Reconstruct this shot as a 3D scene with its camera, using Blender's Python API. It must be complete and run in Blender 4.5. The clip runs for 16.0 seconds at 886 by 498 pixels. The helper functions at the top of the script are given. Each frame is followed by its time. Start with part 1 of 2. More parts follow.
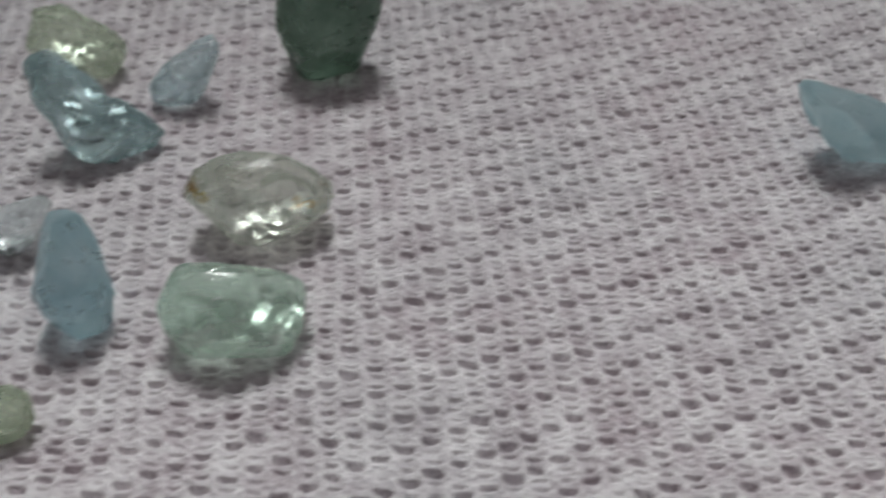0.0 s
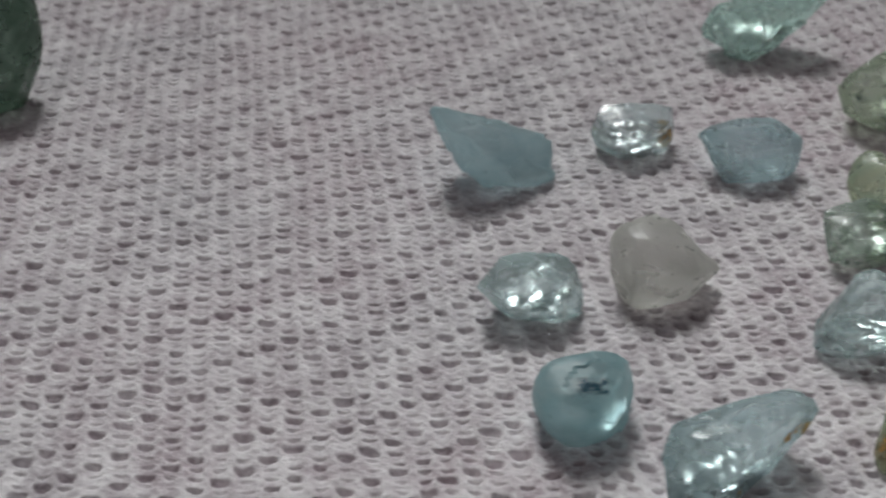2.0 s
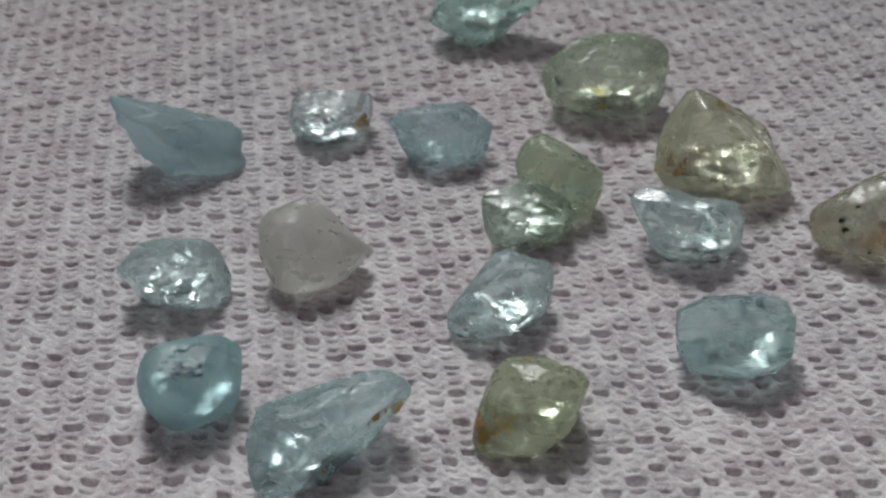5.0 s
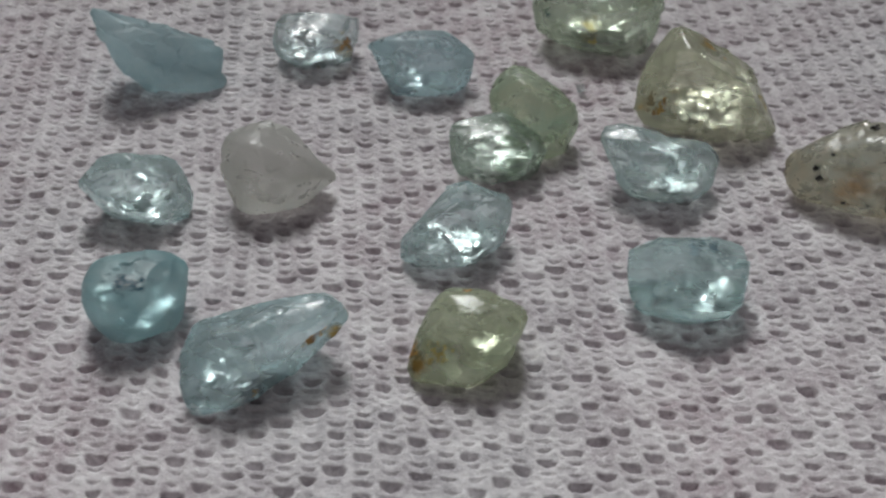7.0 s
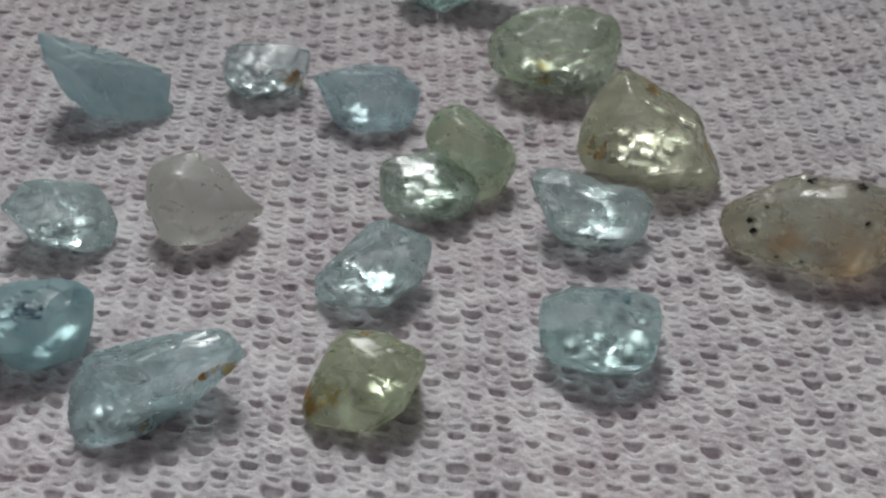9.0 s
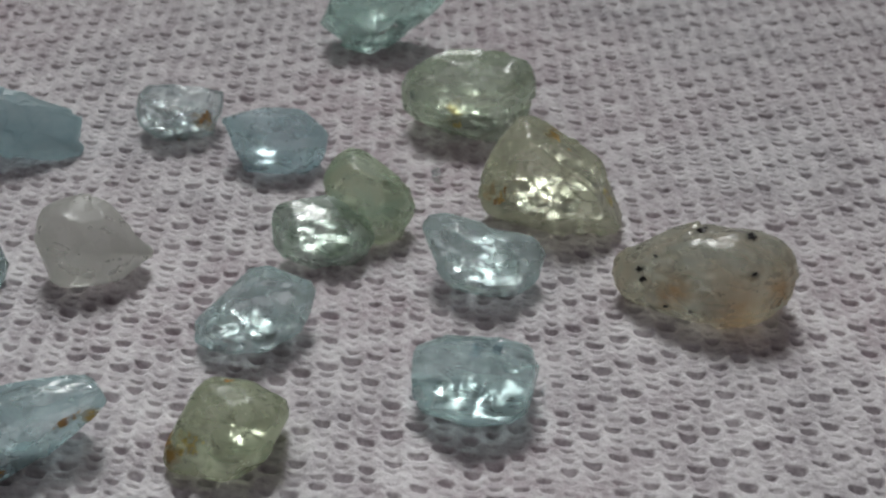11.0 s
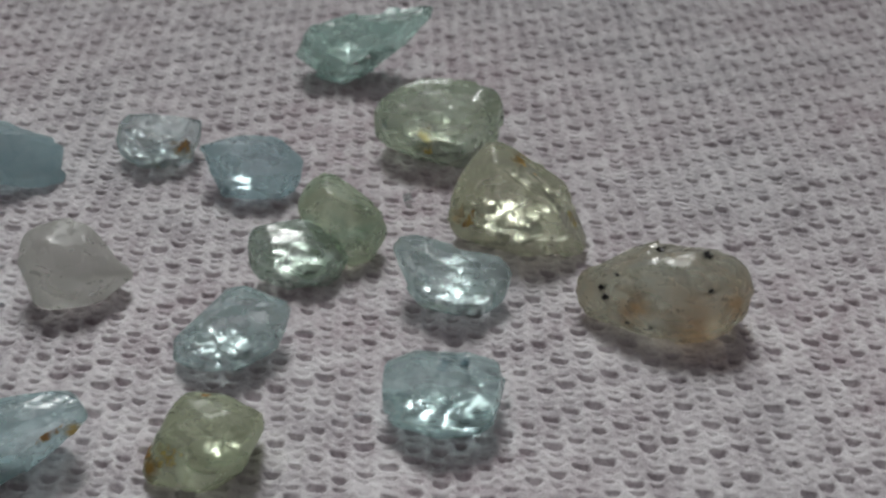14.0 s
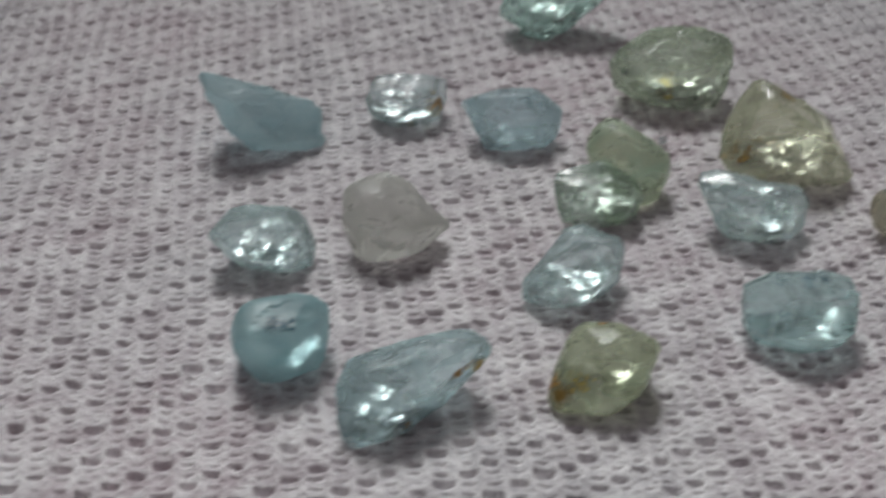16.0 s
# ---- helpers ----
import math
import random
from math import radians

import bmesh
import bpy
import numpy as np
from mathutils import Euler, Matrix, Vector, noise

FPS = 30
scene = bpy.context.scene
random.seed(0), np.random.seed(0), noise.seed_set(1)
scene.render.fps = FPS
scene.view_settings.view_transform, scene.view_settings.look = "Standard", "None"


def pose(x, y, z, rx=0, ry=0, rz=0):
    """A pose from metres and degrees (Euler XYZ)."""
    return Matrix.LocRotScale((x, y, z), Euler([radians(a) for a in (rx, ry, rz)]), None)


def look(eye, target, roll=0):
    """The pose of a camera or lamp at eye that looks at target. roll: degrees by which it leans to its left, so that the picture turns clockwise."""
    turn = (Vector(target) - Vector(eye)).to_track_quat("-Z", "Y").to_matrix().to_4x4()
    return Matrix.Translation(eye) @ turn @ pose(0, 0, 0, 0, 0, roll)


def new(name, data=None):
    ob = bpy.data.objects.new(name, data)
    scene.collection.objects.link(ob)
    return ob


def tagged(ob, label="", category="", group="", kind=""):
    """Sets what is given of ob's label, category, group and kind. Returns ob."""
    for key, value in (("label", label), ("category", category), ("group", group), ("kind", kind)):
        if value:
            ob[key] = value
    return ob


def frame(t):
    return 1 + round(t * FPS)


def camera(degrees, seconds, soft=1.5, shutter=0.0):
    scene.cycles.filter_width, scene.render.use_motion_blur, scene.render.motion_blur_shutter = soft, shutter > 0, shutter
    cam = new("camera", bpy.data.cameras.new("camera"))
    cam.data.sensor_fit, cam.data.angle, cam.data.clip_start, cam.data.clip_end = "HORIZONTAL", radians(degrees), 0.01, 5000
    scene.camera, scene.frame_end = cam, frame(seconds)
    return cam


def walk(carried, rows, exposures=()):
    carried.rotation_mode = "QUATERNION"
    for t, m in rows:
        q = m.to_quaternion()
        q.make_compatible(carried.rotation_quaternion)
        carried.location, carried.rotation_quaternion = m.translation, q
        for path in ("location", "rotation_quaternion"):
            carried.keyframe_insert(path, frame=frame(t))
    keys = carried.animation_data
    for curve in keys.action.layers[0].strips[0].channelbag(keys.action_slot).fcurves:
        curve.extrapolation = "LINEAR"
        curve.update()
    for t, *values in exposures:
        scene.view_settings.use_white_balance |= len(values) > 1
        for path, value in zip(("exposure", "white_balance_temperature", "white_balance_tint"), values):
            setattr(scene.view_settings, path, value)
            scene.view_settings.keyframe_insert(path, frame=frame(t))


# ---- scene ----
# All lengths below are in centimetres, turned into metres by CM.
CM = 0.01
cam = camera(41.28, 16.0, soft=2.1, shutter=0.6)
# The lens is focused on the middle of the cloth.
cam.data.dof.use_dof, cam.data.dof.focus_distance, cam.data.dof.aperture_fstop = True, 0.066, 115
PATH = [
    (0, (0.105, -0.099, 4.781), (0.082, 1.462, 3.531), 0.81),
    (0.5, (0.847, -0.049, 4.818), (0.842, 1.533, 3.594), 0.63),
    (1, (1.45, -0.047, 4.821), (1.456, 1.539, 3.602), 0.40),
    (1.5, (2.041, -0.053, 4.829), (2.076, 1.532, 3.609), 0.57),
    (2, (2.419, -0.044, 4.808), (2.461, 1.545, 3.594), 0.54),
    (2.5, (2.949, -0.009, 4.791), (3.014, 1.579, 3.577), 0.64),
    (3, (3.325, 0.015, 4.779), (3.415, 1.604, 3.568), 0.59),
    (3.5, (3.755, 0.026, 4.768), (3.865, 1.61, 3.552), 0.47),
    (4, (4.04, -0.012, 4.779), (4.172, 1.571, 3.563), 0.71),
    (6.5, (4.943, -0.353, 4.787), (4.942, 1.202, 3.529), 1.09),
    (7, (5.118, -0.183, 4.736), (5.102, 1.333, 3.432), 1.18),
    (7.5, (5.383, -0.099, 4.719), (5.336, 1.422, 3.42), 1.12),
    (8, (5.525, -0.082, 4.737), (5.46, 1.444, 3.445), 1.15),
    (8.5, (5.768, -0.039, 4.752), (5.679, 1.498, 3.475), 1.22),
    (9, (5.918, 0.008, 4.744), (5.813, 1.547, 3.472), 1.32),
    (9.5, (6.134, 0.027, 4.774), (6.011, 1.577, 3.516), 1.35),
    (10, (6.397, 0.091, 4.771), (6.249, 1.643, 3.519), 0.91),
    (12.5, (6.89, 0.212, 4.892), (6.747, 1.806, 3.694), 1.34),
    (13, (6.875, 0.176, 4.92), (6.733, 1.774, 3.726), 1.51),
    (13.5, (6.941, 0.128, 4.925), (6.801, 1.736, 3.744), 1.14),
    (14, (6.844, -0.088, 4.909), (6.724, 1.518, 3.723), 1.32),
    (14.5, (6.367, -0.383, 4.916), (6.294, 1.238, 3.747), 1.20),
    (15, (5.51, -0.492, 4.859), (5.497, 1.125, 3.683), 0.90),
    (15.5, (4.872, -0.524, 4.808), (4.902, 1.103, 3.645), 0.93),
    (16, (4.139, -0.613, 4.758), (4.182, 0.989, 3.561), 1.26),
]
walk(cam, [(t, look(Vector(eye) * CM, Vector(target) * CM, roll)) for t, eye, target, roll in PATH],
     exposures=((0, 0.22), (2.5, 0.09), (6.5, 0.1), (10, 0.1), (13, 0.03), (14.5, 0.05), (16, 0.13)))

# ---- light: one soft lamp behind and above the cloth, in a dim room ----
world = bpy.data.worlds.new("room_light")
scene.world = world
world.use_nodes = True
world.node_tree.nodes["Background"].inputs[0].default_value = (1.0, 0.92, 0.95, 1)
world.node_tree.nodes["Background"].inputs[1].default_value = 0.09


def lamp(name, eye, target, watts, spread, radius, colour):
    """A shaded lamp whose cone fades towards its rim."""
    data = bpy.data.lights.new(name, "SPOT")
    data.energy, data.color, data.shadow_soft_size = watts, colour, radius
    data.spot_size, data.spot_blend = radians(spread), 1.0
    ob = new(name, data)
    ob.matrix_world = look(eye, target)
    return ob


lamp("desk_lamp", (-0.04, 0.42, 0.64), (0.05, -0.12, 0), 52.0, 25, 0.22, (0.97, 1.0, 0.99))


# ---- materials ----
class Nodes:
    """A node material, written as calls."""

    def __init__(self, name):
        self.material = bpy.data.materials.new(name)
        self.material.use_nodes = True
        self.tree = self.material.node_tree
        self.tree.nodes.clear()
        self.place = self.add("ShaderNodeTexCoord").outputs["Object"]

    def add(self, kind, inputs=(), **settings):
        node = self.tree.nodes.new(kind)
        for key, value in settings.items():
            setattr(node, key, value)
        for key, value in dict(inputs).items():
            if isinstance(value, bpy.types.NodeSocket):
                self.tree.links.new(value, node.inputs[key])
            else:
                node.inputs[key].default_value = value
        return node

    def noise(self, scale, detail=3.0, rough=0.55, distortion=0.0, where=None):
        return self.add("ShaderNodeTexNoise", {"Vector": where or self.place, "Scale": scale, "Detail": detail, "Roughness": rough, "Distortion": distortion}).outputs["Fac"]

    def span(self, value, low, high, to_low=0.0, to_high=1.0):
        return self.add("ShaderNodeMapRange", {"Value": value, "From Min": low, "From Max": high, "To Min": to_low, "To Max": to_high}).outputs[0]

    def math(self, how, a, b=0.0):
        return self.add("ShaderNodeMath", {0: a, 1: b}, operation=how).outputs[0]

    def mix(self, factor, a, b):
        def rgba(c):
            return (*c, 1) if isinstance(c, tuple) and len(c) == 3 else c
        return self.add("ShaderNodeMix", {0: factor, 6: rgba(a), 7: rgba(b)}, data_type="RGBA").outputs[2]

    def bump(self, height, strength, distance, normal=None):
        inputs = {"Height": height, "Strength": strength, "Distance": distance}
        if normal:
            inputs["Normal"] = normal
        return self.add("ShaderNodeBump", inputs).outputs[0]

    def blend(self, factor, a, b):
        return self.add("ShaderNodeMixShader", {0: factor, 1: a, 2: b}).outputs[0]

    def done(self, shader):
        self.add("ShaderNodeOutputMaterial", {"Surface": shader})
        return self.material


def knit_material(name, colour, cool, pale):
    """Cotton yarn: pale fluff and a fibrous bump, with lens tint and highlights painted into its colour."""
    n = Nodes(name)
    # cool and warm patches imitate the lens's colour shading
    patches = n.noise(42, 3)
    fluff = n.noise(1500, 5, 0.72)
    # pale mottling that paints highlights into the yarn colour
    highlight = n.noise(330, 4, 0.65)
    tone = n.mix(n.span(patches, 0.35, 0.65), colour, cool)
    tone = n.mix(n.span(highlight, 0.4, 0.68, 0.0, 0.75), tone, pale)
    tone = n.mix(n.span(fluff, 0.42, 0.66, 0.0, 0.7), tone, pale)
    normal = n.bump(n.noise(5200, 3, 0.7), 0.5, 0.00008, n.bump(fluff, 0.8, 0.00018))
    shader = n.add("ShaderNodeBsdfPrincipled", {"Base Color": tone, "Roughness": 0.95, "Normal": normal, "Specular IOR Level": 0.2}).outputs[0]
    return n.done(shader)


def gem_material(name, colour, deep, milk=0.35, gloss=0.1, rust=(), rust_colour=(0.42, 0.25, 0.06), grain=700.0, relief=0.42, clear=0.27, streak=0.55):
    """A rough beryl crystal: tinted glass with a milky share, growth streaks and pits on its skin, and stains that
    run through it (across, up, radius, in centimetres from the stone's centre)."""
    n = Nodes(name)
    colour, deep = (tuple(max(c) * (v / max(c)) ** 1.12 for v in c) for c in (colour, deep))
    drawn = n.add("ShaderNodeMapping", {"Vector": n.place, "Scale": (streak, 1.0, 1.0), "Rotation": (0, radians(8), 0)}).outputs[0]
    cloud = n.noise(420, 5, 0.6, 0.6, drawn)
    veil = n.noise(1300, 4, 0.6, 0.2, drawn)
    tint = n.mix(n.span(cloud, 0.35, 0.66), colour, deep)
    milky = n.math("MULTIPLY", n.span(n.math("ADD", cloud, n.math("MULTIPLY", veil, 0.5)), 0.5, 1.0, 0.35, 1.65), milk * 0.8 + 0.12)
    axes = n.add("ShaderNodeSeparateXYZ", {0: n.place}).outputs
    height = n.math("ADD", n.math("MULTIPLY", axes[1], 0.6), n.math("MULTIPLY", axes[2], 0.8))
    flat = n.add("ShaderNodeCombineXYZ", {0: axes[0], 1: height}).outputs[0]
    for x, y, radius in rust:
        away = n.add("ShaderNodeVectorMath", {0: flat, 1: (x * CM, y * CM, 0)}, operation="DISTANCE").outputs["Value"]
        ragged = n.math("ADD", away, n.span(veil, 0.3, 0.7, -0.0005, 0.0005))
        stain = n.span(ragged, radius * CM * 1.15, radius * CM * 0.1)
        tint = n.mix(stain, tint, rust_colour)
        milky = n.math("MAXIMUM", milky, n.math("MULTIPLY", stain, 0.75))
    steps = n.add("ShaderNodeTexVoronoi", {"Vector": drawn, "Scale": grain}).outputs["Distance"]
    skin = n.noise(900, 4, 0.6, 0.4, drawn)
    normal = n.bump(steps, relief * 0.24, 0.00022, n.bump(veil, relief * 0.28, 0.0002, n.bump(n.noise(4200, 2), 0.12, 0.00006)))
    rough = n.span(skin, 0.38, 0.66, gloss * 0.8 + 0.07, gloss + 0.32)
    glass = n.add("ShaderNodeBsdfPrincipled", {"Base Color": tint, "Roughness": rough, "IOR": 1.57, "Transmission Weight": 1.0, "Specular IOR Level": 0.3, "Normal": normal}).outputs[0]
    thin = n.add("ShaderNodeBsdfTransparent", {"Color": n.mix(0.5, tint, (0.74, 0.73, 0.72))}).outputs[0]
    glass = n.blend(clear * 0.35, glass, thin)
    body = n.add("ShaderNodeBsdfPrincipled", {"Base Color": tint, "Roughness": rough, "IOR": 1.57, "Normal": normal}).outputs[0]
    lit = n.add("ShaderNodeBsdfTranslucent", {"Color": tint, "Normal": normal}).outputs[0]
    return n.done(n.blend(n.math("MINIMUM", milky, 0.97), glass, n.blend(0.75, body, lit)))


def glint_mirror_material():
    """Mirror patches added inside a crystal for its glints, like a crack's air gap."""
    n = Nodes("glint_mirror_patches")
    drawn = n.add("ShaderNodeMapping", {"Vector": n.place, "Scale": (0.35, 1.0, 1.0), "Rotation": (0, radians(25), radians(12))}).outputs[0]
    ragged = n.noise(650, 4, 0.6, 0.8, drawn)
    normal = n.bump(n.noise(500, 3, 0.5, 0.3, drawn), 0.13, 0.0004)
    mirror = n.add("ShaderNodeBsdfPrincipled", {"Base Color": (0.95, 0.96, 0.96, 1), "Metallic": 1.0, "Roughness": 0.15, "Normal": normal}).outputs[0]
    clear = n.add("ShaderNodeBsdfTransparent").outputs[0]
    return n.done(n.blend(n.span(ragged, 0.46, 0.53), clear, mirror))


def crust_material(name, colour, deep, cover):
    """A patchy mineral skin that the crystal shows through."""
    n = Nodes(name)
    grain = n.noise(2600, 4, 0.65)
    tone = n.mix(n.span(n.noise(1200, 3), 0.35, 0.65), colour, deep)
    skin = n.add("ShaderNodeBsdfPrincipled", {"Base Color": tone, "Roughness": 0.7, "Specular IOR Level": 0.1, "Normal": n.bump(grain, 0.4, 0.0001)}).outputs[0]
    return n.done(n.blend(n.span(grain, cover - 0.12, cover + 0.12), n.add("ShaderNodeBsdfTransparent").outputs[0], skin))


GLINT_MIRROR = glint_mirror_material()
CRUSTS = {
    "rust": ("rust_crust", crust_material("rust", (0.58, 0.36, 0.1), (0.34, 0.17, 0.06), 0.48), "orange brown rust crust"),
    "ochre": ("ochre_stain", crust_material("ochre", (0.6, 0.5, 0.16), (0.48, 0.36, 0.1), 0.52), "yellow ochre stain"),
    "dark": ("dark_inclusion", crust_material("dark_blue_mineral", (0.03, 0.1, 0.14), (0.06, 0.16, 0.2), 0.5), "dark blue green mineral inclusion"),
}
CLOTH = knit_material("pale_pink_knit", (0.535, 0.45, 0.485), (0.5, 0.475, 0.5), (0.97, 0.94, 0.955))
SPECK = Nodes("black_mineral")
SPECK = SPECK.done(SPECK.add("ShaderNodeBsdfPrincipled", {"Base Color": (0.012, 0.01, 0.01, 1), "Roughness": 0.5}).outputs[0])


# ---- the cloth: a mesh knit of upright ribs with rungs between; every third gap is a wide hole ----
ACROSS, COURSE, FIRST = np.array((0.137, -0.006)), np.array((-0.009, 0.0747)), np.array((1.134, 6.033))
S0, S1, T0, T1 = -36, 73, -40, 80


def waves(x, y, reach, seed, count=7):
    """Smooth uneven waves, about -1 to 1."""
    rng = np.random.default_rng(seed)
    total = 0
    for _ in range(count):
        a, k, p = rng.uniform(0, 2 * np.pi), rng.uniform(0.6, 1.6) * 2 * np.pi / reach, rng.uniform(0, 7)
        total = total + np.sin(k * (np.cos(a) * x + np.sin(a) * y) + p)
    return total / count ** 0.5 / 1.4


def mesh_of(name, verts, faces, material, smooth=True):
    me = bpy.data.meshes.new(name)
    verts, faces = np.asarray(verts, np.float32), np.asarray(faces, np.int32)
    me.vertices.add(len(verts))
    me.vertices.foreach_set("co", verts.ravel())
    sides = faces.shape[1]
    me.loops.add(faces.size)
    me.loops.foreach_set("vertex_index", faces.ravel())
    me.polygons.add(len(faces))
    me.polygons.foreach_set("loop_start", np.arange(len(faces), dtype=np.int32) * sides)
    me.polygons.foreach_set("use_smooth", np.full(len(faces), smooth))
    me.materials.append(material)
    me.update(calc_edges=True)
    me.validate()
    return me


def knit():
    s = np.add.outer(np.arange(S0, S1), (-0.5, -0.4, -0.31, -0.2, 0, 0.2, 0.31, 0.4)).ravel()
    t = np.add.outer(np.arange(T0, T1), (-0.5, -0.38, -0.25, -0.12, 0, 0.12, 0.25, 0.38)).ravel()
    s, t = np.meshgrid(s, t, indexing="ij")
    flat = FIRST[:, None, None] + ACROSS[:, None, None] * s + COURSE[:, None, None] * t
    rng = np.random.default_rng(4)
    wide, high = S1 - S0 + 4, T1 - T0 + 4
    size, depth = rng.normal(1, 0.14, (wide, high)), rng.uniform(0.6, 1.15, (wide, high))
    off_s, off_t = rng.normal(0, 0.035, (wide, high)), rng.normal(0, 0.045, (wide, high))
    column, gap = np.round(s).astype(int), np.zeros_like(s)
    for step in (-1, 0, 1):
        row = np.round(t).astype(int) + step
        i, j = column - S0 + 2, np.clip(row - T0 + 2, 0, high - 1)
        big = (row - column) % 3 == 0
        ds, dt = s - column - off_s[i, j], t - row - off_t[i, j]
        e = (np.abs(ds / np.where(big, 0.33, 0.25)) ** 3.2 + np.abs(dt / np.where(big, 0.27, 0.12)) ** 2.4) ** 0.36 / size[i, j]
        inside = np.clip((1.22 - e) / 0.55, 0, 1)
        inside = inside * inside * (3 - 2 * inside)
        gap = np.maximum(gap, inside * np.where(big, 0.09, 0.03) * depth[i, j])
    ladder = np.cos(2 * np.pi * s)
    z = -0.006 * (1 + ladder) + 0.0035 * np.cos(2 * np.pi * t + 1) * np.clip(-ladder, 0, 1) - gap
    x, y = flat
    z += 0.012 * waves(x, y, 1.9, 1) + 0.006 * waves(x, y, 0.35, 2)
    z += rng.normal(0, 0.0022, z.shape)
    x, y = x + 0.018 * waves(x, y, 0.8, 3) + 0.008 * waves(x, y, 0.19, 5), y + 0.016 * waves(x, y, 0.9, 4) + 0.007 * waves(x, y, 0.17, 6)
    n, m = s.shape
    index = np.arange(n * m).reshape(n, m)
    faces = np.stack((index[:-1, :-1], index[1:, :-1], index[1:, 1:], index[:-1, 1:]), -1).reshape(-1, 4)
    return mesh_of("mesh_knit", np.stack((x, y, z), -1).reshape(-1, 3) * CM, faces, CLOTH)


def surround(name, z, reach, material, corners):
    """A plain sheet round the four corners of the knit."""
    out = np.array([(-reach, -reach), (reach, -reach), (reach, reach), (-reach, reach)]) + (4, 6)
    pts = np.r_[np.c_[out, np.full(4, z)], np.c_[corners, np.full(4, z)]]
    return mesh_of(name, pts * CM, [(k, (k + 1) % 4, 4 + (k + 1) % 4, 4 + k) for k in range(4)], material)


corner = [FIRST + ACROSS * s + COURSE * t for s, t in ((S0 - 0.3, T0 - 0.3), (S1 - 0.8, T0 - 0.3), (S1 - 0.8, T1 - 0.8), (S0 - 0.3, T1 - 0.8))]
cloth = tagged(new("cloth", surround("cloth", -0.012, 45, CLOTH, corner)), "pale pink white mesh-knit cotton cloth lying flat", "cloth", kind="structure")
knitted = new("mesh_knit", knit())
knitted.parent = cloth
tagged(knitted, "knit of ribs and oval holes", kind="stuff")


# ---- the stones ----
ball = bmesh.new()
bmesh.ops.create_icosphere(ball, subdivisions=6, radius=1)
BALL = np.array([v.co[:] for v in ball.verts])
BALL /= np.linalg.norm(BALL, axis=1)[:, None]
BALL_FACES = [[v.index for v in f.verts] for f in ball.faces]
ball.free()


def stone(label, at, turn, lean, cuts, material, seed=1, edge=40, front=0.42, back=0.4, chips=26, chip=0.085, rugged=0.012, shards=34, bevel=(8, 46), jag=0.05, cracks=0, dents=(), specks=(), crusts=()):
    """A rough crystal, cut out of a ball: cuts are (angle, distance) of the flanks round an axis that points back and down;
    dents (angle, towards the front, depth, width) are hollows; crusts are patches of another mineral; the bottom is cut flat where it rests on the cloth."""
    rng = np.random.default_rng(seed)
    a, e = radians(turn), radians(lean)
    right = np.array((math.cos(a), math.sin(a), 0))
    out = np.array((math.sin(a) * math.cos(e), -math.cos(a) * math.cos(e), math.sin(e)))
    up = np.cross(out, right)
    axes = np.stack((right, up, out))
    middle = np.array(at)
    tall = np.mean([d for _, d in cuts]) * 2
    planes = []
    for angle, d in cuts:
        side = math.cos(radians(angle)) * right + math.sin(radians(angle)) * up
        for sign in (1, -1):
            tilt = radians(rng.uniform(*bevel)) * sign
            planes.append((math.cos(tilt) * side + math.sin(tilt) * out, d * math.cos(tilt) * 1.02))
    planes.append((out, front * tall))
    planes.append((-out, back * tall))
    turned = [(radians(t), d) for t, d in sorted(cuts)]
    rim = []
    for (t, d), (u, f) in zip(turned, turned[1:] + turned[:1]):
        rim.append(np.linalg.solve([(math.cos(t), math.sin(t)), (math.cos(u), math.sin(u))], (d, f)) @ axes[:2])
    rim = np.array(rim)
    for _ in range(9):
        way = out + rng.normal(0, 0.45, 3)
        way /= np.linalg.norm(way)
        planes.append((way, max(front * tall * rng.uniform(0.85, 1.1), (rim @ way).max() * 0.98)))
    planes.append((np.array((0, 0, -1.0)), middle[2] + 0.012))
    normals, reach = np.array([p for p, _ in planes]), np.array([d for _, d in planes])

    def radius(way):
        return (np.maximum(way @ normals.T / reach, 0) ** edge).sum(1) ** (-1 / edge)
    r = radius(BALL)
    # small flat breaks
    for _ in range(chips):
        way = rng.normal(0, 1, 3) + out * 0.5
        way /= np.linalg.norm(way)
        along = BALL @ way
        d = (along * r).max() - rng.uniform(0.15, 1) ** 1.5 * chip * tall
        r = np.minimum(r, np.where(along > 0.05, d / np.maximum(along, 0.05), 9))
    for angle, forward, depth, wide in dents:
        way = math.cos(radians(angle)) * right + math.sin(radians(angle)) * up + forward * out
        way /= np.linalg.norm(way)
        turned = np.arccos(np.clip(BALL @ way, -1, 1))
        r = r * (1 - depth * np.exp(-(turned / radians(wide)) ** 2))
    # a skin of small tilted breaks
    seeds = rng.normal(0, 1, (shards, 3))
    seeds /= np.linalg.norm(seeds, axis=1)[:, None]
    wobble = BALL + 0.06 * np.stack([np.sin(BALL @ rng.normal(0, 9, 3) + k) for k in range(3)], -1)
    near = np.argmax(wobble @ seeds.T, axis=1)
    tilts = rng.normal(0, jag, (shards, 3))
    r = r * (1 + ((BALL - seeds[near]) * tilts[near]).sum(1) - 0.2 * jag * 0.15)
    p = BALL * r[:, None]
    for scale, share in ((7, rugged), (19, rugged * 0.6), (48, rugged * 0.3)):
        r = r * (1 + share * np.array([noise.noise(Vector(v * scale) + Vector((seed, 3, 8))) for v in p]))
    p = BALL * r[:, None]
    spans = (p @ right, p @ up)
    for axis, now, aim in zip((right, up), spans, (rim @ right, rim @ up)):
        fitted = aim.min() + (now - now.min()) * np.ptp(aim) / np.ptp(now)
        p += (fitted - now)[:, None] * axis
    p += middle
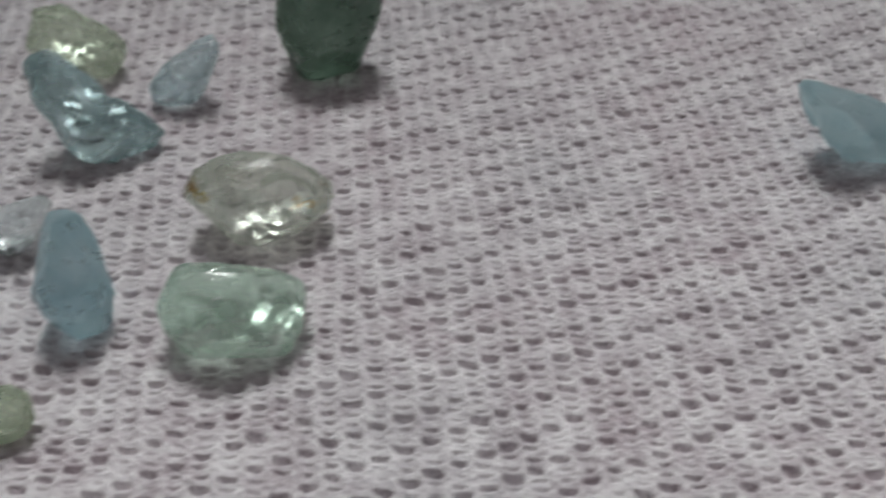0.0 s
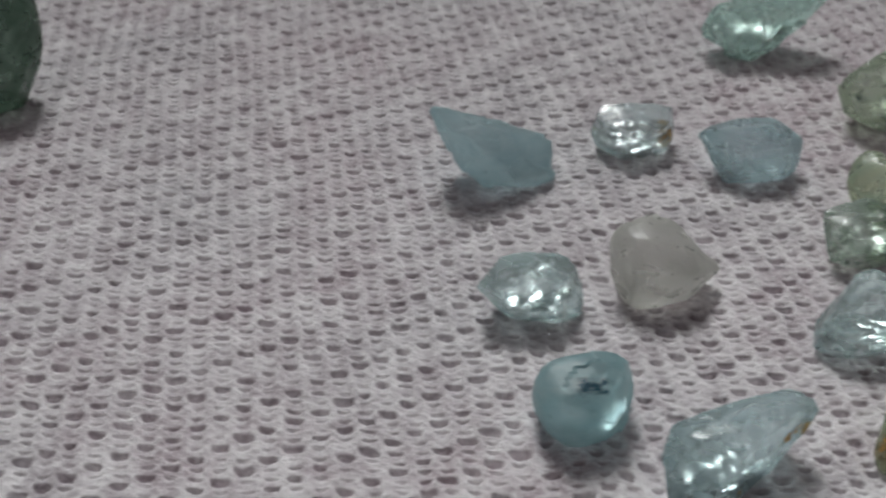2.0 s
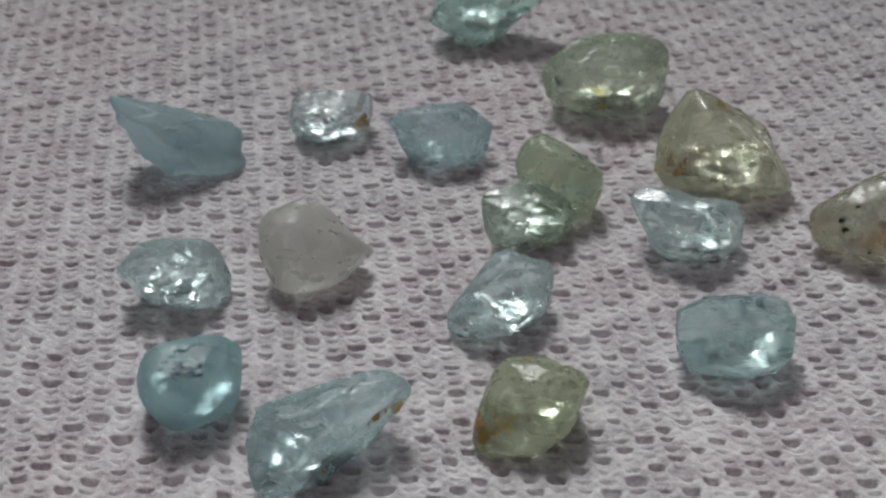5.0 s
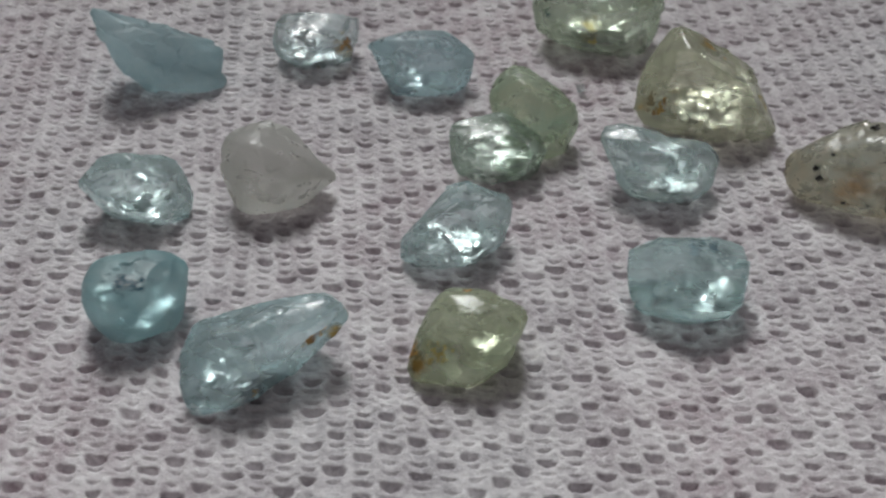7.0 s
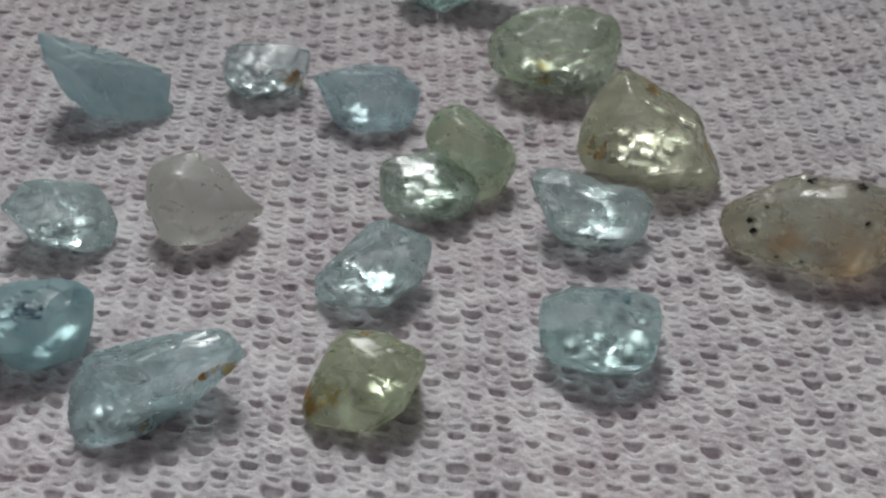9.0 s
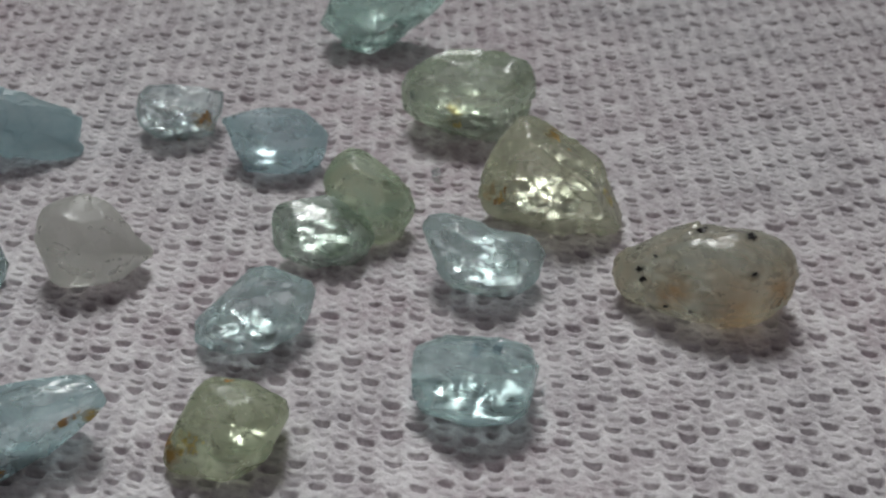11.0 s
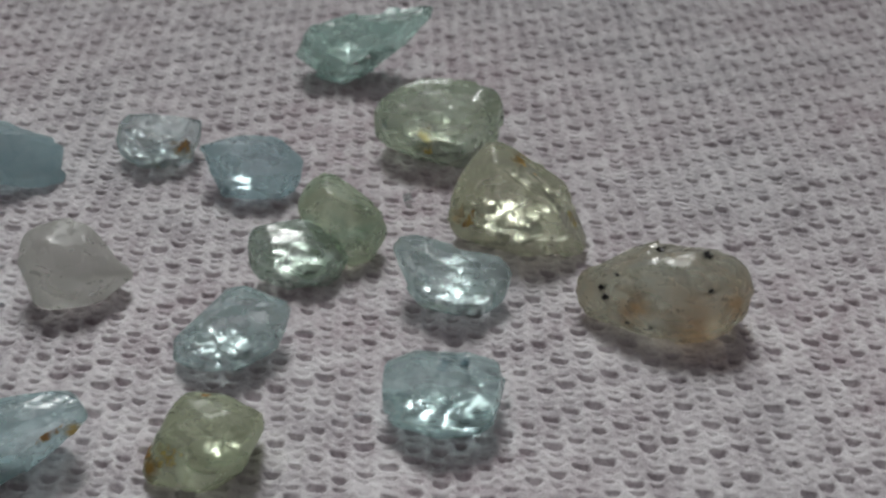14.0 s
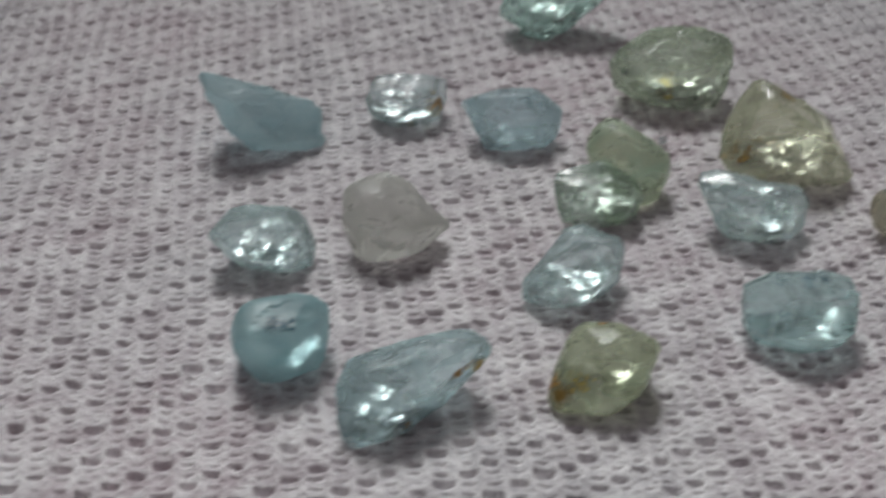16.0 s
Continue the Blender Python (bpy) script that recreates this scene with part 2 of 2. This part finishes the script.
    p[:, 2] = np.maximum(p[:, 2], -0.012)
    base = np.array((at[0], at[1], 0))
    me = mesh_of("rough_gemstone", (p - base - (0, 0, at[2])) * CM, BALL_FACES, material)
    ob = tagged(new("rough_gemstone", me), label, "gemstone", "rough gemstones on the cloth")
    ob.location = Vector(at) * CM
    # cracks: mirror leaves added low inside, turned so that they imitate refracted lamp glints
    for k in range((cracks * 2 + 2) // 3):
        face = np.array((-0.05, -0.1, 1.0)) + rng.normal(0, 0.2, 3)
        heart = rng.uniform(-0.32, 0.32) * np.ptp(p @ right) * right + rng.uniform(0.0, 0.34) * tall * np.array((out[0], out[1], 0))
        heart[2] = (rng.uniform(0.12, 0.5) - 0.5) * np.ptp(p[:, 2])
        turn_to = Vector(face).to_track_quat("Z", "Y").to_matrix().to_4x4()
        leaf = bmesh.new()
        bmesh.ops.create_grid(leaf, x_segments=12, y_segments=12, size=rng.uniform(0.2, 0.36) * tall)
        half = max(v.co.x for v in leaf.verts)
        for v in leaf.verts:
            a, c = v.co.x / half, v.co.y / half
            v.co.x *= 1.6 * math.sqrt(1 - c * c / 2)
            v.co.y *= math.sqrt(1 - a * a / 2) * (1 + 0.35 * noise.noise(Vector((a * 2, c * 2, seed + 5 * k))))
            v.co.z += 0.035 * noise.noise(Vector((v.co.x * 7, v.co.y * 11, seed + k))) + 0.007 * noise.noise(Vector((v.co.x * 30, v.co.y * 30, seed + k)))
            place = turn_to @ v.co + Vector(heart)
            way = np.array(place.normalized())
            limit = 0.88 * r[int(np.argmax(BALL @ way))]
            if place.length > limit:
                place *= limit / place.length
            v.co = place * CM
        lm = bpy.data.meshes.new("glint_leaf")
        leaf.to_mesh(lm)
        leaf.free()
        lm.materials.append(GLINT_MIRROR)
        for f in lm.polygons:
            f.use_smooth = True
        tagged(new("glint_leaf", lm), "crack-like mirror leaf added inside the stone for its glints").parent = ob
    for angle, forward, wide, kind in crusts:
        way = math.cos(radians(angle)) * right + math.sin(radians(angle)) * up + forward * out
        way /= np.linalg.norm(way)
        ragged = np.array([noise.noise(Vector(v * 9) + Vector((seed, angle, 2))) for v in BALL])
        inside = np.arccos(np.clip(BALL @ way, -1, 1)) < radians(wide) * (1 + 0.8 * ragged)
        chosen = [f for f in BALL_FACES if all(inside[i] for i in f)]
        if chosen:
            used = sorted({i for f in chosen for i in f})
            index = {i: j for j, i in enumerate(used)}
            crust_name, material_of_crust, words = CRUSTS[kind]
            cm = mesh_of(crust_name, (p[used] - middle) * (0.97 if kind == "dark" else 1.012) * CM, [[index[i] for i in f] for f in chosen], material_of_crust)
            tagged(new(crust_name, cm), words).parent = ob
    for angle, forward, size in specks:
        way = math.cos(radians(angle)) * right + math.sin(radians(angle)) * up + forward * out
        way /= np.linalg.norm(way)
        k = int(np.argmax(BALL @ way))
        grain = bmesh.new()
        bmesh.ops.create_icosphere(grain, subdivisions=2, radius=size * 1.35 * CM)
        for v in grain.verts:
            v.co *= 1 + 1.1 * noise.noise(v.co * 6500 + Vector((angle, forward, 0)))
            v.co.x *= 1.35
        sm = bpy.data.meshes.new("mineral_speck")
        grain.to_mesh(sm)
        grain.free()
        sm.materials.append(SPECK)
        dot = tagged(new("mineral_speck", sm), "black mineral speck")
        dot.parent = ob
        dot.location = Vector(p[k] - middle) * 0.975 * CM
    return ob


stone("pale blue frosted wedge of aquamarine on the cloth", (2.978, 7.105, 0.265), 18.1, 30.9,
      [(200, 0.28), (223, 0.253), (261, 0.284), (287, 0.402), (352, 0.447), (67, 0.166)],
      gem_material("frosted_blue", (0.66, 0.78, 0.8), (0.55, 0.69, 0.72), milk=0.5, gloss=0.3, clear=0.14, relief=0.8), seed=3, cracks=0, chips=18, chip=0.04, jag=0.1, rugged=0.035, front=0.34)
stone("small clear glassy stone with an orange rust spot", (4.050, 7.491, 0.158), 7.9, 30.7,
      [(2, 0.331), (90, 0.214), (156, 0.306), (200, 0.297), (243, 0.237), (287, 0.196), (331, 0.278)],
      gem_material("clear_rusty", (0.91, 0.97, 0.97), (0.79, 0.96, 0.97), milk=0.09, gloss=0.02, rust=[(0.21, -0.04, 0.065)]), seed=4, cracks=5, front=0.5, crusts=[(-8, 0.5, 13, "rust"), (265, 0.25, 7, "rust")])
stone("pale blue translucent aquamarine chip with glinting edge", (4.855, 7.173, 0.171), 2.0, 31.9,
      [(47, 0.306), (92, 0.242), (102, 0.269), (201, 0.294), (209, 0.281), (266, 0.243), (301, 0.265), (336, 0.335)],
      gem_material("pale_blue", (0.74, 0.88, 0.91), (0.66, 0.82, 0.85), milk=0.22, gloss=0.12), seed=5, cracks=3)
stone("greyish frosted round stone with a pointed end", (3.988, 5.846, 0.202), 10.7, 36.5,
      [(32, 0.257), (39, 0.258), (60, 0.277), (92, 0.305), (118, 0.351), (155, 0.366), (171, 0.362), (194, 0.346), (214, 0.344), (253, 0.318), (275, 0.29), (305, 0.31), (315, 0.325)],
      gem_material("frosted_grey", (0.82, 0.82, 0.79), (0.76, 0.77, 0.73), milk=0.42, gloss=0.22, clear=0.16, relief=0.6), seed=6, cracks=0, jag=0.05, edge=20, chips=8, dents=[(-8, 0.0, -0.16, 10)], chip=0.03, bevel=(14, 40))
stone("clear colourless crystal with bright cracked facets", (3.120, 5.605, 0.181), 19.2, 36.5,
      [(31, 0.274), (54, 0.233), (74, 0.22), (103, 0.244), (140, 0.309), (214, 0.228), (250, 0.197), (284, 0.276), (343, 0.346)],
      gem_material("clear_white", (0.88, 0.97, 0.97), (0.78, 0.96, 0.96), milk=0.12, gloss=0.04), seed=7, cracks=5, chips=30)
stone("round teal blue aquamarine with a dark mark on top", (3.340, 4.632, 0.179), 20.3, 41.5,
      [(46, 0.321), (81, 0.252), (92, 0.256), (129, 0.3), (161, 0.296), (192, 0.27), (213, 0.26), (244, 0.255), (269, 0.252), (304, 0.265), (332, 0.278), (356, 0.306)],
      gem_material("teal_blue", (0.6, 0.77, 0.78), (0.47, 0.67, 0.7), milk=0.4, gloss=0.26, relief=0.25, rust=[(0.03, 0.1, 0.05), (0.08, 0.11, 0.04), (-0.02, 0.1, 0.035)], rust_colour=(0.03, 0.12, 0.18)), seed=8, cracks=2, edge=10, chips=14, chip=0.04, jag=0.04, front=0.55, crusts=[(70, 0.75, 15, "dark"), (98, 0.7, 8, "dark")])
stone("long sky blue aquamarine with sparkling fractures and a rust edge", (4.118, 4.210, 0.166), 12.9, 45.5,
      [(82, 0.327), (100, 0.263), (134, 0.369), (165, 0.409), (200, 0.459), (277, 0.224), (290, 0.186), (310, 0.215), (321, 0.26), (344, 0.39)],
      gem_material("sky_blue", (0.83, 0.95, 0.96), (0.72, 0.9, 0.92), milk=0.2, gloss=0.05, rust=[(0.39, 0.1, 0.075)]), seed=9, cracks=6, chips=30, crusts=[(12, 0.25, 7, "rust"), (252, 0.2, 6, "rust"), (100, 0.9, 3, "dark")])
stone("olive green translucent beryl chunk with a rusty corner", (5.217, 4.388, 0.167), -1.3, 45.1,
      [(64, 0.282), (91, 0.273), (141, 0.275), (159, 0.258), (206, 0.352), (263, 0.287), (273, 0.275), (332, 0.243), (341, 0.254)],
      gem_material("olive_green", (0.7, 0.75, 0.6), (0.6, 0.66, 0.5), milk=0.3, gloss=0.1, rust=[(-0.28, -0.13, 0.08)]), seed=10, cracks=1, edge=24, bevel=(5, 24), chips=22, chip=0.06, crusts=[(192, 0.25, 9, "rust"), (205, 0.9, 15, "ochre"), (95, 0.2, 6, "rust")])
stone("clear pale blue stone with a tapering tail", (5.143, 5.330, 0.197), 19.2, 40.8,
      [(17, 0.376), (61, 0.291), (92, 0.242), (126, 0.163), (156, 0.286), (250, 0.252), (279, 0.266), (309, 0.272), (333, 0.31)],
      gem_material("clear_blue", (0.88, 0.97, 0.97), (0.78, 0.96, 0.96), milk=0.12, gloss=0.05), seed=11, cracks=4, chips=30)
stone("yellow green leaf-shaped beryl standing against a clear stone", (5.647, 6.511, 0.229), 10.8, 36.1,
      [(5, 0.295), (44, 0.242), (77, 0.303), (116, 0.337), (158, 0.326), (192, 0.267), (247, 0.273), (289, 0.34), (330, 0.318)],
      gem_material("yellow_green", (0.73, 0.78, 0.6), (0.62, 0.77, 0.65), milk=0.22, gloss=0.14), seed=12, cracks=0, chips=14, chip=0.04, jag=0.04)
stone("clear greenish lump leaning on a yellow green stone", (5.404, 6.151, 0.165), 13.8, 37.6,
      [(31, 0.252), (61, 0.204), (80, 0.223), (108, 0.278), (154, 0.33), (187, 0.32), (204, 0.301), (245, 0.231), (264, 0.233), (301, 0.3), (335, 0.331)],
      gem_material("clear_green", (0.85, 0.93, 0.88), (0.72, 0.86, 0.76), milk=0.15, gloss=0.06), seed=13, cracks=4, chips=30)
stone("clear glassy chip with brightly lit lower edge", (6.458, 6.010, 0.202), 4.0, 38.8,
      [(32, 0.338), (76, 0.198), (98, 0.283), (204, 0.27), (256, 0.27), (278, 0.259), (307, 0.312), (340, 0.361)],
      gem_material("clear_ice", (0.88, 0.97, 0.97), (0.78, 0.96, 0.96), milk=0.11, gloss=0.05), seed=14, cracks=5, dents=[(65, 0.2, 0.16, 24)], crusts=[(70, 0.5, 6, "dark")])
stone("golden green clear beryl with rusty cracks and bright facets", (6.839, 6.818, 0.289), 0.1, 34.9,
      [(2, 0.497), (17, 0.444), (44, 0.379), (57, 0.338), (66, 0.321), (75, 0.348), (128, 0.406), (139, 0.398), (156, 0.43), (179, 0.483), (213, 0.484), (245, 0.413), (261, 0.391), (274, 0.407), (302, 0.523)],
      gem_material("golden_green", (0.88, 0.91, 0.76), (0.76, 0.79, 0.62), milk=0.11, gloss=0.02, relief=0.25, rust=[(-0.38, -0.14, 0.06), (0.0, 0.27, 0.06)]), seed=15, edge=36, cracks=6, chips=12, chip=0.13, crusts=[(203, 0.35, 7, "rust"), (88, 0.3, 6, "rust"), (60, 0.5, 4, "rust"), (-15, 0.2, 8, "ochre")], rugged=0.007)
stone("square blue green aquamarine block with ribbed sides", (6.495, 4.907, 0.172), 4.4, 45.0,
      [(17, 0.363), (76, 0.271), (90, 0.253), (113, 0.309), (173, 0.363), (185, 0.354), (218, 0.336), (256, 0.252), (277, 0.255), (306, 0.299), (348, 0.334)],
      gem_material("blue_green", (0.8, 0.94, 0.93), (0.7, 0.89, 0.89), milk=0.15, gloss=0.07, rust=[(0.0, 0.18, 0.05), (0.1, 0.19, 0.04)], rust_colour=(0.3, 0.45, 0.52), streak=0.13, relief=0.6), seed=16, cracks=3, edge=60, bevel=(4, 20), chips=10, chip=0.03, crusts=[(82, 0.5, 13, "dark"), (55, 0.55, 8, "dark")])
stone("large cloudy beige green pebble with black mineral specks", (7.831, 5.944, 0.225), -9.3, 38.7,
      [(27, 0.538), (65, 0.439), (92, 0.314), (109, 0.319), (121, 0.333), (156, 0.491), (202, 0.557), (231, 0.458), (262, 0.297), (283, 0.319), (322, 0.466), (359, 0.546)],
      gem_material("cloudy_beige", (0.69, 0.74, 0.66), (0.72, 0.66, 0.55), milk=0.39, gloss=0.1, clear=0.06, rust=[(0.2, -0.24, 0.24), (-0.2, -0.12, 0.12), (0.42, -0.05, 0.12)], rust_colour=(0.62, 0.44, 0.26)), seed=17, cracks=0, edge=11, chips=16, chip=0.04, jag=0.06, rugged=0.026, front=0.4, specks=[(105, 0.5, 0.016), (100, 0.35, 0.012), (50, 0.5, 0.02), (52, 0.35, 0.013), (10, 0.9, 0.012), (185, 0.35, 0.015), (195, 0.3, 0.014), (170, 0.6, 0.008), (230, 0.4, 0.012), (260, 0.6, 0.01)])
stone("dull green beryl crystal with a yellow stain", (6.197, 7.843, 0.257), 4.7, 31.1,
      [(8, 0.506), (55, 0.468), (88, 0.348), (110, 0.398), (162, 0.505), (198, 0.467), (249, 0.308), (291, 0.384), (316, 0.427), (340, 0.467)],
      gem_material("dull_green", (0.75, 0.84, 0.74), (0.67, 0.75, 0.6), milk=0.21, gloss=0.08, rust=[(-0.1, -0.13, 0.09)], rust_colour=(0.5, 0.42, 0.16)), seed=18, cracks=5, edge=16, crusts=[(-115, 0.7, 11, "ochre"), (175, 0.3, 5, "dark")])
stone("long pale green aquamarine splinter with a thin end", (5.436, 9.055, 0.289), 9.1, 27.1,
      [(98, 0.239), (108, 0.262), (139, 0.436), (224, 0.44), (253, 0.349), (300, 0.236), (310, 0.237), (343, 0.48)],
      gem_material("pale_green", (0.78, 0.93, 0.88), (0.64, 0.82, 0.78), milk=0.32, gloss=0.08), seed=19, cracks=5, chips=30, jag=0.14)
stone("small pale blue pointed chip with a white base", (-2.007, 7.707, 0.221), 14.6, 29.3,
      [(184, 0.282), (256, 0.262), (307, 0.226), (329, 0.195), (357, 0.273), (106, 0.159), (118, 0.118), (137, 0.141)],
      gem_material("chip_blue", (0.82, 0.92, 0.93), (0.7, 0.82, 0.85), milk=0.24, gloss=0.1), seed=20, cracks=1, chips=16)
stone("dark teal boot-shaped aquamarine with glittering foot", (-2.500, 6.979, 0.326), 19.5, 30.5,
      [(195, 0.287), (249, 0.407), (276, 0.411), (306, 0.494), (42, 0.162), (94, 0.456)],
      gem_material("dark_teal", (0.66, 0.8, 0.8), (0.47, 0.62, 0.64), milk=0.12, gloss=0.08), seed=21, cracks=5, chips=30, dents=[(40, 0.0, 0.3, 26), (200, 0.1, 0.1, 20)])
stone("pale yellow green clear stone behind a teal one", (-2.918, 8.073, 0.255), 19.7, 27.6,
      [(240, 0.215), (313, 0.346), (19, 0.303), (51, 0.232), (87, 0.282), (159, 0.354)],
      gem_material("pale_yellow", (0.83, 0.91, 0.77), (0.74, 0.83, 0.7), milk=0.18, gloss=0.06), seed=22, cracks=2)
stone("clear yellowish stone with white glints and rusty end", (-1.196, 6.068, 0.228), 11.9, 35.8,
      [(50, 0.36), (76, 0.307), (99, 0.322), (119, 0.367), (211, 0.323), (242, 0.317), (284, 0.28), (307, 0.342), (346, 0.477)],
      gem_material("clear_yellow", (0.94, 0.97, 0.88), (0.86, 0.93, 0.85), milk=0.06, gloss=0.04, rust=[(-0.42, 0.07, 0.06), (0.28, -0.03, 0.05)]), seed=23, cracks=6, chips=30, crusts=[(172, 0.3, 8, "ochre"), (-12, 0.5, 8, "rust")])
stone("green glassy tablet of beryl with smooth faces", (-1.206, 5.021, 0.197), 14.3, 41.0,
      [(56, 0.333), (75, 0.265), (84, 0.273), (130, 0.387), (156, 0.407), (194, 0.394), (218, 0.366), (261, 0.271), (330, 0.412), (348, 0.421)],
      gem_material("glass_green", (0.78, 0.91, 0.82), (0.68, 0.86, 0.75), milk=0.18, gloss=0.02, relief=0.2), seed=24, cracks=1, edge=22, bevel=(5, 26), chips=10, chip=0.04, jag=0.04)
stone("leaf-shaped steel blue frosted aquamarine", (-2.159, 5.197, 0.278), 22.4, 37.9,
      [(193, 0.263), (220, 0.3), (269, 0.387), (333, 0.289), (5, 0.186), (22, 0.223), (85, 0.389), (158, 0.218)],
      gem_material("steel_blue", (0.66, 0.81, 0.84), (0.52, 0.7, 0.75), milk=0.24, gloss=0.2, clear=0.14), seed=25, cracks=0, chips=14, chip=0.04, jag=0.04)
stone("colourless sparkling crystal beside a blue one", (-2.744, 5.797, 0.148), 25.0, 34.9,
      [(187, 0.227), (246, 0.191), (303, 0.144), (324, 0.172), (51, 0.241), (87, 0.168), (116, 0.158)],
      gem_material("clear_sparkle", (0.94, 0.97, 0.97), (0.82, 0.92, 0.92), milk=0.12, gloss=0.04), seed=26, cracks=4, chips=30, chip=0.1)
stone("tall dark bottle green crystal standing on the cloth", (-0.957, 8.289, 0.456), 18.5, 26.2,
      [(182, 0.426), (216, 0.52), (268, 0.54), (332, 0.442), (353, 0.415), (28, 0.517), (89, 0.525), (148, 0.447), (170, 0.405)],
      gem_material("bottle_green", (0.27, 0.37, 0.3), (0.15, 0.23, 0.18), milk=0.25, gloss=0.14, clear=0.06), seed=27, cracks=0, edge=16, chips=24)
stone("small yellow green rounded stone", (-2.305, 4.214, 0.112), 28.3, 43.1,
      [(185, 0.143), (240, 0.152), (276, 0.146), (332, 0.142), (20, 0.147), (81, 0.148), (144, 0.137)],
      gem_material("soft_green", (0.78, 0.85, 0.71), (0.7, 0.79, 0.65), milk=0.24, gloss=0.08), seed=28, cracks=1, edge=12)
CRUMB = gem_material("clear_crumb", (0.93, 0.97, 0.97), (0.85, 0.94, 0.94), milk=0.12, gloss=0.03)
stone("tiny clear crystal crumb lying in the knit", (6.028, 7.148, 0.022), 0.0, 37.0,
      [(20, 0.03), (110, 0.025), (200, 0.03), (290, 0.025)],
      CRUMB, seed=27, chips=6)
